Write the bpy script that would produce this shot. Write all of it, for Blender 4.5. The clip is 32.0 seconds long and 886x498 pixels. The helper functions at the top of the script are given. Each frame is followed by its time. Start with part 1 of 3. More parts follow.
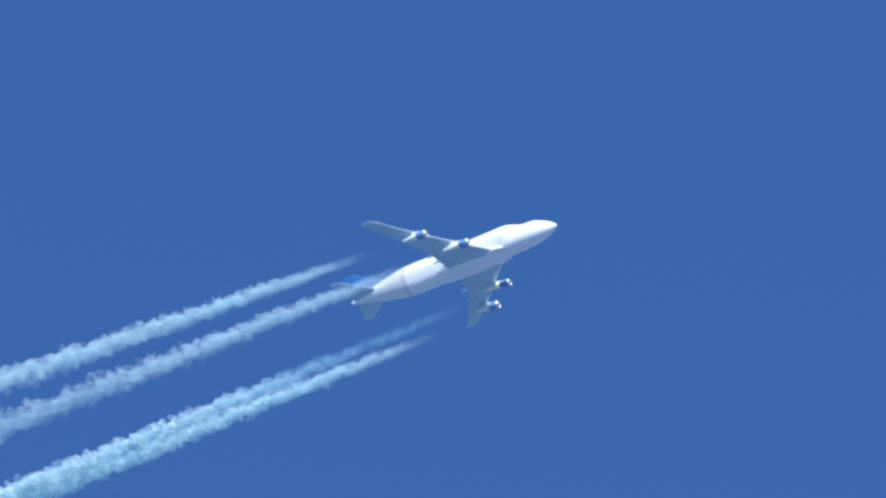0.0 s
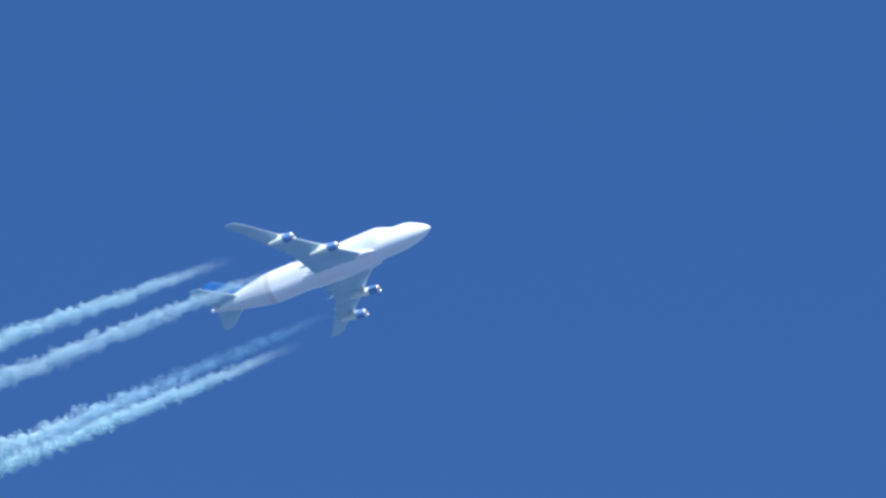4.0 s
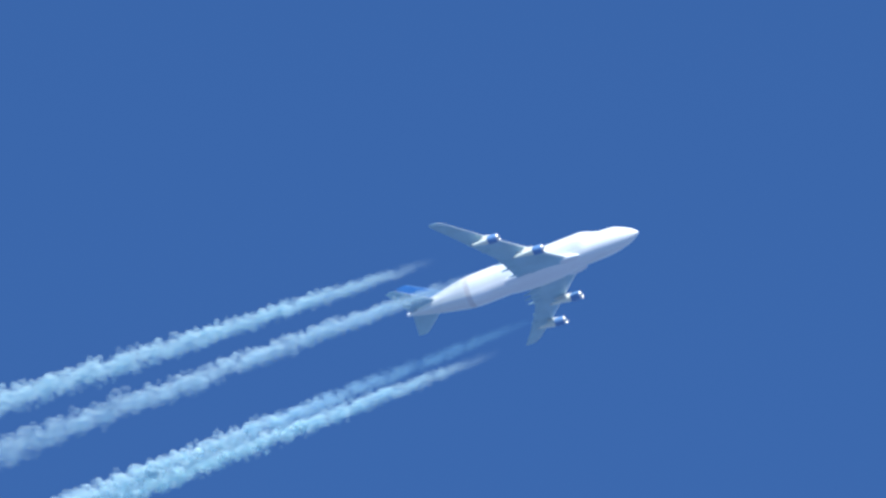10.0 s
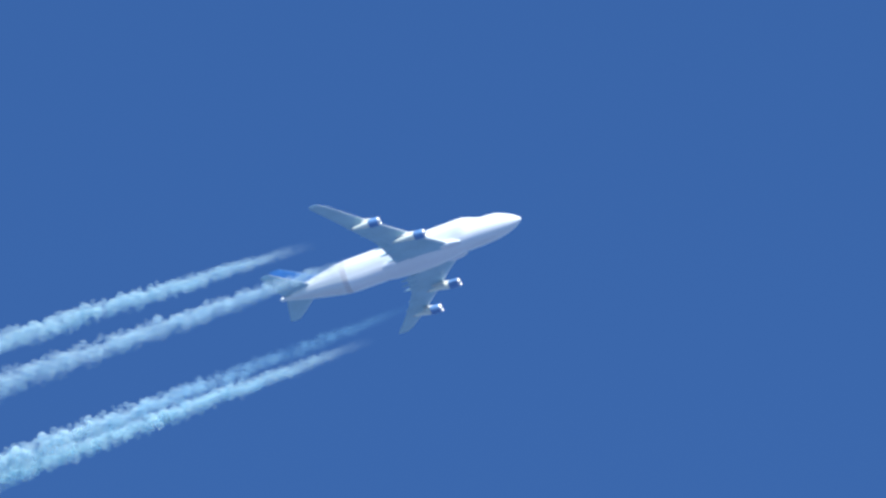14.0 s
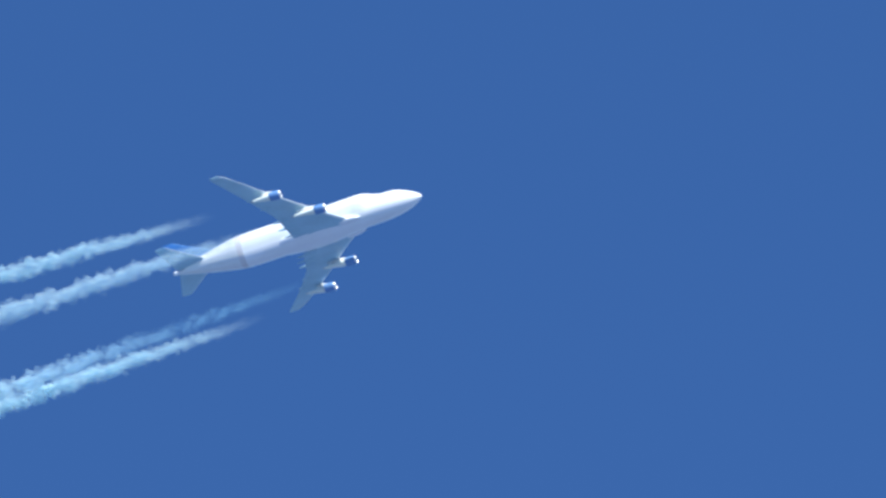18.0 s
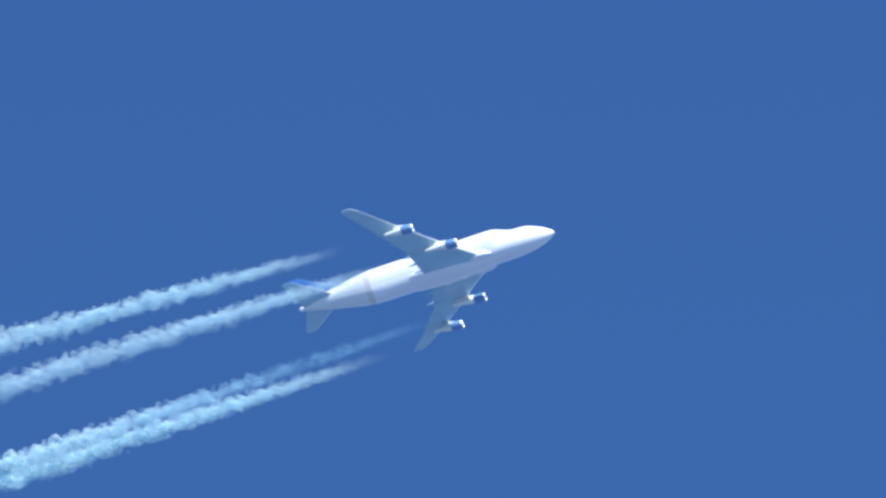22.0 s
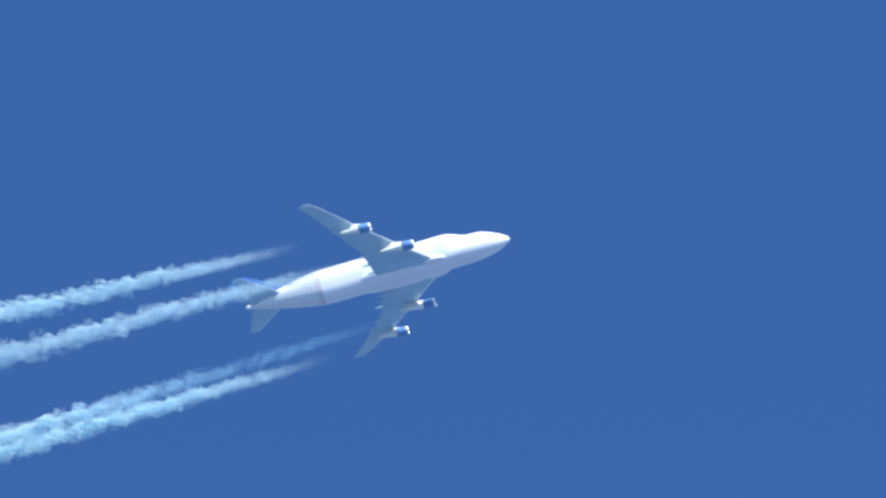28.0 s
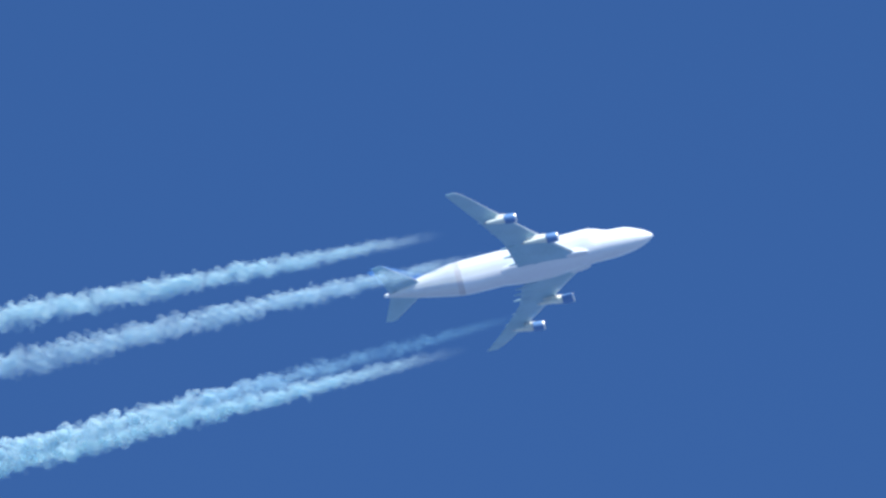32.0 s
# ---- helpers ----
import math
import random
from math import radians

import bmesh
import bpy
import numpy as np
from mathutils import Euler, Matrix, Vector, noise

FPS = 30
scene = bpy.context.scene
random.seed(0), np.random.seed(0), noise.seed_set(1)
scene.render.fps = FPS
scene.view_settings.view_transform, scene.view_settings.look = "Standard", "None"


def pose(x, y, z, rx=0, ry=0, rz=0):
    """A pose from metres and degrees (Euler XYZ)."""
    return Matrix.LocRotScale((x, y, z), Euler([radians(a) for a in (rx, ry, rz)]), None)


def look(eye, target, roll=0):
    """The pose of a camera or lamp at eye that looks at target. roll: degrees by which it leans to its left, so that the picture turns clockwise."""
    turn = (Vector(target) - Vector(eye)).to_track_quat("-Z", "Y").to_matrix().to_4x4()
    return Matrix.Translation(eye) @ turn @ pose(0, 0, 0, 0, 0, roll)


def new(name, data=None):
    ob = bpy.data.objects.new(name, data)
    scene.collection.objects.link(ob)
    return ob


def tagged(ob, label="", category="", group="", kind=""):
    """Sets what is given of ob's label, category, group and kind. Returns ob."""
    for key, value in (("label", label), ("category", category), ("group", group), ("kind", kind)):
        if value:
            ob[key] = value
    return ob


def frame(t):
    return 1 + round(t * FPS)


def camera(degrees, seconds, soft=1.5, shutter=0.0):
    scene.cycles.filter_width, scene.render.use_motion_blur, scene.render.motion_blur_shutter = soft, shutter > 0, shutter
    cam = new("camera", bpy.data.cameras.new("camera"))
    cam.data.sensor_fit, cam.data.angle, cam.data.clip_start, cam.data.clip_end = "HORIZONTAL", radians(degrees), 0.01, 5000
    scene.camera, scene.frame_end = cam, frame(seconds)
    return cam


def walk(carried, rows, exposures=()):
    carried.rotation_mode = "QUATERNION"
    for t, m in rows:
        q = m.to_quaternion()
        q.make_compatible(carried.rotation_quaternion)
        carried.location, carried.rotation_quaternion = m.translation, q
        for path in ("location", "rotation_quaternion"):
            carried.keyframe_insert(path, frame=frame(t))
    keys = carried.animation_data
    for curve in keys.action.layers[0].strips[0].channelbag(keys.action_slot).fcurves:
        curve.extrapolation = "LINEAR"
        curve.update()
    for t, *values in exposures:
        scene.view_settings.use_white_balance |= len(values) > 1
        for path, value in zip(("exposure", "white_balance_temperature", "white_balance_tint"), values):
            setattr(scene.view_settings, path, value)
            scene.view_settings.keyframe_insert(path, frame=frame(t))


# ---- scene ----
# ---- camera and its path ----
cam = camera(3.197, 32.0, soft=2.8)
cam.data.dof.use_dof = True
cam.data.dof.focus_distance = 4300.0
cam.data.dof.aperture_fstop = 12.9
scene.cycles.transparent_max_bounces = 256
walk(cam, [
    (0, look((0.000, 0.000, 1.6), (-1990.87, 2593.52, 2305.96), 1.07)),
    (0.2, look((0.000, 0.000, 1.6), (-1979.53, 2600.95, 2307.37), 0.92)),
    (0.3, look((0.000, 0.000, 1.6), (-1974.44, 2604.07, 2308.20), 0.85)),
    (0.5, look((0.000, 0.000, 1.6), (-1964.31, 2607.00, 2313.53), 0.73)),
    (0.7, look((0.000, 0.000, 1.6), (-1954.50, 2607.47, 2321.30), 0.67)),
    (0.8, look((0.000, 0.000, 1.6), (-1954.27, 2607.39, 2321.59), 0.68)),
    (1, look((0.000, 0.000, 1.6), (-1960.77, 2603.47, 2320.50), 0.78)),
    (1.2, look((0.000, 0.000, 1.6), (-1949.95, 2605.88, 2326.92), 0.71)),
    (1.3, look((0.000, 0.000, 1.6), (-1944.97, 2608.88, 2327.72), 0.66)),
    (1.5, look((0.000, 0.000, 1.6), (-1936.92, 2615.35, 2327.17), 0.58)),
    (1.7, look((0.000, 0.000, 1.6), (-1927.43, 2620.80, 2328.91), 0.43)),
    (1.8, look((0.000, 0.000, 1.6), (-1920.60, 2624.28, 2330.63), 0.34)),
    (2, look((0.000, 0.000, 1.6), (-1918.55, 2622.42, 2334.42), 0.30)),
    (2.2, look((0.000, 0.000, 1.6), (-1926.79, 2623.00, 2326.97), 0.45)),
    (2.3, look((0.000, 0.000, 1.6), (-1926.09, 2625.31, 2324.95), 0.48)),
    (2.5, look((0.000, 0.000, 1.6), (-1910.10, 2636.51, 2325.46), 0.37)),
    (2.7, look((0.000, 0.000, 1.6), (-1901.24, 2640.21, 2328.52), 0.30)),
    (2.8, look((0.000, 0.000, 1.6), (-1898.44, 2641.57, 2329.27), 0.29)),
    (3, look((0.000, 0.000, 1.6), (-1887.63, 2642.63, 2336.85), 0.24)),
    (3.2, look((0.000, 0.000, 1.6), (-1871.67, 2644.80, 2347.21), 0.02)),
    (3.3, look((0.000, 0.000, 1.6), (-1866.78, 2645.13, 2350.73), -0.04)),
    (3.5, look((0.000, 0.000, 1.6), (-1862.94, 2643.46, 2355.67), -0.13)),
    (3.7, look((0.000, 0.000, 1.6), (-1841.90, 2659.90, 2353.69), -0.59)),
    (3.8, look((0.000, 0.000, 1.6), (-1834.07, 2665.92, 2352.99), -0.78)),
    (4, look((0.000, 0.000, 1.6), (-1828.60, 2667.38, 2355.59), -1.02)),
    (4.2, look((0.000, 0.000, 1.6), (-1822.11, 2670.29, 2357.33), -1.03)),
    (4.3, look((0.000, 0.000, 1.6), (-1820.57, 2671.48, 2357.18), -1.01)),
    (4.5, look((0.000, 0.000, 1.6), (-1819.30, 2668.97, 2360.99), -0.94)),
    (6.5, look((0.000, 0.000, 1.6), (-1745.38, 2688.34, 2394.60), -1.23)),
    (6.7, look((0.000, 0.000, 1.6), (-1739.18, 2685.52, 2402.27), -1.16)),
    (6.8, look((0.000, 0.000, 1.6), (-1739.96, 2685.24, 2402.01), -1.09)),
    (7, look((0.000, 0.000, 1.6), (-1735.42, 2686.64, 2403.74), -1.04)),
    (7.2, look((0.000, 0.000, 1.6), (-1725.45, 2687.88, 2409.53), -1.20)),
    (7.3, look((0.000, 0.000, 1.6), (-1722.88, 2688.88, 2410.26), -1.28)),
    (7.5, look((0.000, 0.000, 1.6), (-1722.92, 2691.39, 2407.41), -1.36)),
    (7.7, look((0.000, 0.000, 1.6), (-1712.25, 2696.00, 2409.87), -1.47)),
    (7.8, look((0.000, 0.000, 1.6), (-1703.66, 2700.50, 2410.93), -1.58)),
    (8, look((0.000, 0.000, 1.6), (-1701.89, 2705.03, 2407.09), -1.61)),
    (8.2, look((0.000, 0.000, 1.6), (-1696.46, 2712.66, 2402.34), -1.66)),
    (8.3, look((0.000, 0.000, 1.6), (-1689.23, 2715.83, 2403.85), -1.73)),
    (8.5, look((0.000, 0.000, 1.6), (-1682.74, 2722.35, 2401.02), -1.78)),
    (8.7, look((0.000, 0.000, 1.6), (-1676.23, 2727.97, 2399.19), -1.80)),
    (8.8, look((0.000, 0.000, 1.6), (-1665.48, 2730.47, 2403.82), -1.89)),
    (9, look((0.000, 0.000, 1.6), (-1651.59, 2733.20, 2410.31), -1.96)),
    (9.1, look((0.000, 0.000, 1.6), (-1649.61, 2733.06, 2411.81), -2.00)),
    (9.2, look((0.000, 0.000, 1.6), (-1652.92, 2729.48, 2413.61), -1.96)),
    (9.3, look((0.000, 0.000, 1.6), (-1656.29, 2726.25, 2414.95), -1.93)),
    (9.4, look((0.000, 0.000, 1.6), (-1665.43, 2719.59, 2416.17), -1.83)),
    (9.5, look((0.000, 0.000, 1.6), (-1661.08, 2718.97, 2419.87), -1.87)),
    (9.7, look((0.000, 0.000, 1.6), (-1650.12, 2722.31, 2423.61), -1.98)),
    (9.8, look((0.000, 0.000, 1.6), (-1649.14, 2723.41, 2423.03), -2.00)),
    (10, look((0.000, 0.000, 1.6), (-1651.40, 2717.66, 2427.96), -1.95)),
    (10.2, look((0.000, 0.000, 1.6), (-1632.22, 2724.21, 2433.58), -2.03)),
    (10.3, look((0.000, 0.000, 1.6), (-1627.84, 2726.78, 2433.63), -2.02)),
    (10.5, look((0.000, 0.000, 1.6), (-1627.19, 2728.28, 2432.39), -1.89)),
    (10.7, look((0.000, 0.000, 1.6), (-1616.19, 2733.36, 2434.01), -1.95)),
    (10.8, look((0.000, 0.000, 1.6), (-1613.14, 2737.82, 2431.02), -1.97)),
    (11, look((0.000, 0.000, 1.6), (-1610.64, 2738.41, 2432.03), -1.93)),
    (11.2, look((0.000, 0.000, 1.6), (-1591.19, 2742.49, 2440.22), -2.07)),
    (11.3, look((0.000, 0.000, 1.6), (-1588.67, 2743.76, 2440.43), -2.06)),
    (11.5, look((0.000, 0.000, 1.6), (-1580.23, 2750.20, 2438.66), -2.10)),
    (11.7, look((0.000, 0.000, 1.6), (-1560.15, 2757.40, 2443.45), -2.21)),
    (11.8, look((0.000, 0.000, 1.6), (-1553.57, 2759.81, 2444.93), -2.22)),
    (12, look((0.000, 0.000, 1.6), (-1545.63, 2763.51, 2445.79), -2.20)),
    (12.2, look((0.000, 0.000, 1.6), (-1538.69, 2765.04, 2448.43), -2.17)),
    (12.3, look((0.000, 0.000, 1.6), (-1529.77, 2767.96, 2450.72), -2.21)),
    (12.5, look((0.000, 0.000, 1.6), (-1504.25, 2776.42, 2456.94), -2.38)),
    (12.7, look((0.000, 0.000, 1.6), (-1504.63, 2778.60, 2454.25), -2.50)),
    (12.8, look((0.000, 0.000, 1.6), (-1504.70, 2776.68, 2456.39), -2.55)),
    (13, look((0.000, 0.000, 1.6), (-1494.87, 2775.66, 2463.52), -2.75)),
    (13.2, look((0.000, 0.000, 1.6), (-1489.00, 2778.89, 2463.44), -2.87)),
    (13.3, look((0.000, 0.000, 1.6), (-1488.12, 2779.49, 2463.31), -2.91)),
    (13.5, look((0.000, 0.000, 1.6), (-1482.50, 2781.33, 2464.60), -3.02)),
    (15.5, look((0.000, 0.000, 1.6), (-1400.15, 2805.67, 2485.11), -3.20)),
    (15.7, look((0.000, 0.000, 1.6), (-1385.29, 2810.79, 2487.65), -3.32)),
    (15.8, look((0.000, 0.000, 1.6), (-1385.42, 2811.28, 2487.02), -3.30)),
    (16, look((0.000, 0.000, 1.6), (-1394.44, 2806.27, 2487.64), -3.13)),
    (16.2, look((0.000, 0.000, 1.6), (-1384.83, 2804.45, 2495.05), -3.13)),
    (16.3, look((0.000, 0.000, 1.6), (-1377.31, 2804.45, 2499.22), -3.17)),
    (16.5, look((0.000, 0.000, 1.6), (-1367.10, 2809.20, 2499.49), -3.22)),
    (16.7, look((0.000, 0.000, 1.6), (-1356.11, 2815.95, 2497.89), -3.42)),
    (16.8, look((0.000, 0.000, 1.6), (-1352.94, 2819.79, 2495.27), -3.50)),
    (17, look((0.000, 0.000, 1.6), (-1339.55, 2827.12, 2494.20), -3.74)),
    (17.2, look((0.000, 0.000, 1.6), (-1333.98, 2818.56, 2506.85), -3.54)),
    (17.3, look((0.000, 0.000, 1.6), (-1330.64, 2820.14, 2506.84), -3.48)),
    (17.5, look((0.000, 0.000, 1.6), (-1327.75, 2823.34, 2504.76), -3.32)),
    (17.6, look((0.000, 0.000, 1.6), (-1330.63, 2821.07, 2505.81), -3.22)),
    (17.7, look((0.000, 0.000, 1.6), (-1327.15, 2823.35, 2505.08), -3.20)),
    (17.8, look((0.000, 0.000, 1.6), (-1309.76, 2831.35, 2505.20), -3.47)),
    (17.9, look((0.000, 0.000, 1.6), (-1293.58, 2839.33, 2504.56), -3.73)),
    (18, look((0.000, 0.000, 1.6), (-1283.66, 2845.59, 2502.57), -3.91)),
    (18.2, look((0.000, 0.000, 1.6), (-1277.63, 2850.69, 2499.85), -4.16)),
    (18.3, look((0.000, 0.000, 1.6), (-1272.33, 2852.28, 2500.74), -4.30)),
    (18.5, look((0.000, 0.000, 1.6), (-1271.83, 2848.45, 2505.35), -4.45)),
    (18.7, look((0.000, 0.000, 1.6), (-1275.52, 2842.79, 2509.91), -4.18)),
    (18.8, look((0.000, 0.000, 1.6), (-1279.23, 2841.49, 2509.50), -4.03)),
    (19, look((0.000, 0.000, 1.6), (-1271.92, 2840.74, 2514.05), -3.91)),
    (19.2, look((0.000, 0.000, 1.6), (-1258.92, 2838.45, 2523.18), -4.03)),
    (19.3, look((0.000, 0.000, 1.6), (-1255.74, 2839.31, 2523.78), -4.07)),
    (19.5, look((0.000, 0.000, 1.6), (-1256.34, 2836.19, 2527.00), -4.05)),
    (19.7, look((0.000, 0.000, 1.6), (-1239.39, 2839.41, 2531.75), -4.14)),
    (19.8, look((0.000, 0.000, 1.6), (-1226.82, 2845.34, 2531.21), -4.25)),
    (20, look((0.000, 0.000, 1.6), (-1215.08, 2854.52, 2526.54), -4.31)),
    (20.2, look((0.000, 0.000, 1.6), (-1208.04, 2859.72, 2524.03), -4.43)),
    (20.3, look((0.000, 0.000, 1.6), (-1204.19, 2860.54, 2524.94), -4.48)),
    (20.5, look((0.000, 0.000, 1.6), (-1193.11, 2860.96, 2529.72), -4.62)),
    (20.7, look((0.000, 0.000, 1.6), (-1190.02, 2860.58, 2531.60), -4.52)),
    (20.8, look((0.000, 0.000, 1.6), (-1184.81, 2866.06, 2527.85), -4.53)),
    (21, look((0.000, 0.000, 1.6), (-1166.97, 2873.07, 2528.19), -4.62)),
    (21.2, look((0.000, 0.000, 1.6), (-1156.40, 2877.92, 2527.53), -4.72)),
    (21.3, look((0.000, 0.000, 1.6), (-1156.62, 2876.40, 2529.17), -4.71)),
    (21.5, look((0.000, 0.000, 1.6), (-1159.69, 2866.75, 2538.70), -4.61)),
    (21.7, look((0.000, 0.000, 1.6), (-1143.86, 2867.72, 2544.77), -4.78)),
    (21.8, look((0.000, 0.000, 1.6), (-1137.28, 2869.33, 2545.92), -4.86)),
    (22, look((0.000, 0.000, 1.6), (-1136.96, 2867.52, 2548.10), -4.84)),
    (22.2, look((0.000, 0.000, 1.6), (-1127.85, 2867.86, 2551.76), -4.91)),
    (22.3, look((0.000, 0.000, 1.6), (-1121.95, 2868.59, 2553.54), -4.96)),
    (22.5, look((0.000, 0.000, 1.6), (-1117.67, 2869.96, 2553.88), -4.98)),
    (22.7, look((0.000, 0.000, 1.6), (-1112.21, 2872.11, 2553.85), -4.91)),
    (22.8, look((0.000, 0.000, 1.6), (-1105.07, 2870.59, 2558.66), -4.92)),
    (23, look((0.000, 0.000, 1.6), (-1086.99, 2871.46, 2565.41), -4.99)),
    (23.2, look((0.022, 0.009, 1.6), (-1072.33, 2878.20, 2564.04), -5.04)),
    (23.4, look((0.044, 0.019, 1.6), (-1068.04, 2883.03, 2560.39), -4.97)),
    (23.5, look((0.055, 0.024, 1.6), (-1064.99, 2884.91, 2559.54), -4.95)),
    (23.6, look((0.073, 0.031, 1.6), (-1058.55, 2892.37, 2553.79), -5.10)),
    (23.7, look((0.086, 0.037, 1.6), (-1050.53, 2893.91, 2555.36), -5.26)),
    (23.8, look((0.101, 0.043, 1.6), (-1041.33, 2894.75, 2558.17), -5.41)),
    (23.9, look((0.112, 0.048, 1.6), (-1034.78, 2895.45, 2560.04), -5.54)),
    (24, look((0.124, 0.053, 1.6), (-1030.10, 2896.33, 2560.93), -5.65)),
    (24.1, look((0.142, 0.061, 1.6), (-1027.65, 2897.22, 2560.91), -5.71)),
    (24.2, look((0.158, 0.068, 1.6), (-1030.09, 2897.60, 2559.49), -5.71)),
    (24.3, look((0.174, 0.075, 1.6), (-1029.14, 2899.15, 2558.13), -5.75)),
    (24.4, look((0.193, 0.083, 1.6), (-1028.62, 2902.08, 2555.00), -5.79)),
    (24.5, look((0.211, 0.090, 1.6), (-1025.09, 2905.98, 2551.99), -5.86)),
    (24.6, look((0.229, 0.098, 1.6), (-1020.21, 2906.76, 2553.05), -5.78)),
    (24.7, look((0.248, 0.106, 1.6), (-1013.94, 2907.62, 2554.58), -5.72)),
    (24.8, look((0.267, 0.114, 1.6), (-1011.46, 2905.07, 2558.45), -5.60)),
    (24.9, look((0.287, 0.123, 1.6), (-1010.19, 2901.45, 2563.08), -5.46)),
    (25, look((0.304, 0.130, 1.6), (-1008.83, 2897.66, 2567.88), -5.33)),
    (25.2, look((0.322, 0.138, 1.6), (-982.83, 2897.36, 2578.30), -5.65)),
    (25.3, look((0.328, 0.140, 1.6), (-974.06, 2897.57, 2581.40), -5.76)),
    (25.5, look((0.336, 0.144, 1.6), (-964.52, 2897.63, 2584.90), -5.89)),
    (25.7, look((0.336, 0.144, 1.6), (-958.37, 2902.36, 2581.88), -5.87)),
    (25.8, look((0.336, 0.144, 1.6), (-950.49, 2904.17, 2582.76), -5.91)),
    (26, look((0.336, 0.144, 1.6), (-939.28, 2906.56, 2584.17), -5.93)),
    (26.2, look((0.336, 0.144, 1.6), (-933.87, 2904.50, 2588.45), -5.88)),
    (26.3, look((0.336, 0.144, 1.6), (-928.47, 2903.66, 2591.33), -5.89)),
    (26.5, look((0.336, 0.144, 1.6), (-920.90, 2906.02, 2591.38), -5.88)),
    (28.5, look((0.336, 0.144, 1.6), (-819.85, 2931.90, 2596.17), -6.16)),
    (28.7, look((0.336, 0.144, 1.6), (-808.50, 2935.84, 2595.29), -6.28)),
    (28.8, look((0.336, 0.144, 1.6), (-806.85, 2937.84, 2593.53), -6.28)),
    (29, look((0.336, 0.144, 1.6), (-792.47, 2939.46, 2596.14), -6.43)),
    (29.2, look((0.336, 0.144, 1.6), (-767.64, 2946.98, 2595.05), -6.73)),
    (29.3, look((0.336, 0.144, 1.6), (-763.55, 2949.04, 2593.93), -6.77)),
    (29.5, look((0.336, 0.144, 1.6), (-760.80, 2948.22, 2595.67), -6.77)),
    (29.7, look((0.336, 0.144, 1.6), (-765.92, 2940.59, 2602.81), -6.61)),
    (29.8, look((0.336, 0.144, 1.6), (-770.17, 2937.79, 2604.72), -6.51)),
    (30, look((0.336, 0.144, 1.6), (-778.58, 2933.94, 2606.56), -6.31)),
    (30.2, look((0.336, 0.144, 1.6), (-774.30, 2935.87, 2605.66), -6.38)),
    (30.3, look((0.336, 0.144, 1.6), (-768.90, 2936.44, 2606.61), -6.43)),
    (30.5, look((0.336, 0.144, 1.6), (-769.51, 2938.04, 2604.63), -6.43)),
    (30.7, look((0.336, 0.144, 1.6), (-784.32, 2933.98, 2604.79), -6.03)),
    (30.8, look((0.336, 0.144, 1.6), (-785.65, 2931.49, 2607.20), -5.91)),
    (31, look((0.336, 0.144, 1.6), (-776.54, 2936.07, 2604.78), -5.82)),
    (31.2, look((0.336, 0.144, 1.6), (-765.71, 2940.29, 2603.22), -5.77)),
    (31.3, look((0.336, 0.144, 1.6), (-762.02, 2937.19, 2607.79), -5.72)),
    (31.5, look((0.336, 0.144, 1.6), (-743.11, 2936.97, 2613.49), -5.75)),
    (31.7, look((0.336, 0.144, 1.6), (-714.64, 2943.62, 2613.96), -5.88)),
    (31.8, look((0.336, 0.144, 1.6), (-706.38, 2945.46, 2614.13), -5.86)),
    (32, look((0.336, 0.144, 1.6), (-697.50, 2941.98, 2620.42), -5.73)),
], exposures=[(0.0, 0.28, 6320, 10), (9.0, 0.37, 6400, 10), (18.0, 0.41, 6430, 10), (25.0, 0.49, 6480, 10), (29.5, 0.48, 6500, 10), (32.0, 0.40, 6520, 10)])

# ---- sky, sun ----
SUN_DIR = Vector((0.60, -0.54, 0.66)).normalized()
world = bpy.data.worlds.new("sky")
scene.world = world
world.use_nodes = True
wn, wl = world.node_tree.nodes, world.node_tree.links
sky = wn.new("ShaderNodeTexSky")
sky.sky_type = "NISHITA"
sky.sun_disc = False
sky.sun_elevation = math.asin(SUN_DIR.z)
sky.sun_rotation = math.atan2(SUN_DIR.x, SUN_DIR.y)
sky.altitude = 200.0
sky.air_density = 1.0
sky.dust_density = 0.0
sky.ozone_density = 6.0
deep = wn.new("ShaderNodeMix")
deep.data_type, deep.blend_type = "RGBA", "MULTIPLY"
deep.inputs["Factor"].default_value = 1.0
deep.inputs["B"].default_value = (0.455, 0.69, 0.955, 1)
wl.new(sky.outputs[0], deep.inputs["A"])
wl.new(deep.outputs["Result"], wn["Background"].inputs[0])
wn["Background"].inputs[1].default_value = 0.122
sun_data = bpy.data.lights.new("sun", "SUN")
sun_data.energy = 5.5
sun_data.angle = radians(0.53)
sun_data.color = (1.0, 0.955, 0.84)
sun = new("sun", sun_data)
sun.matrix_world = look(SUN_DIR * 1000, (0, 0, 0))


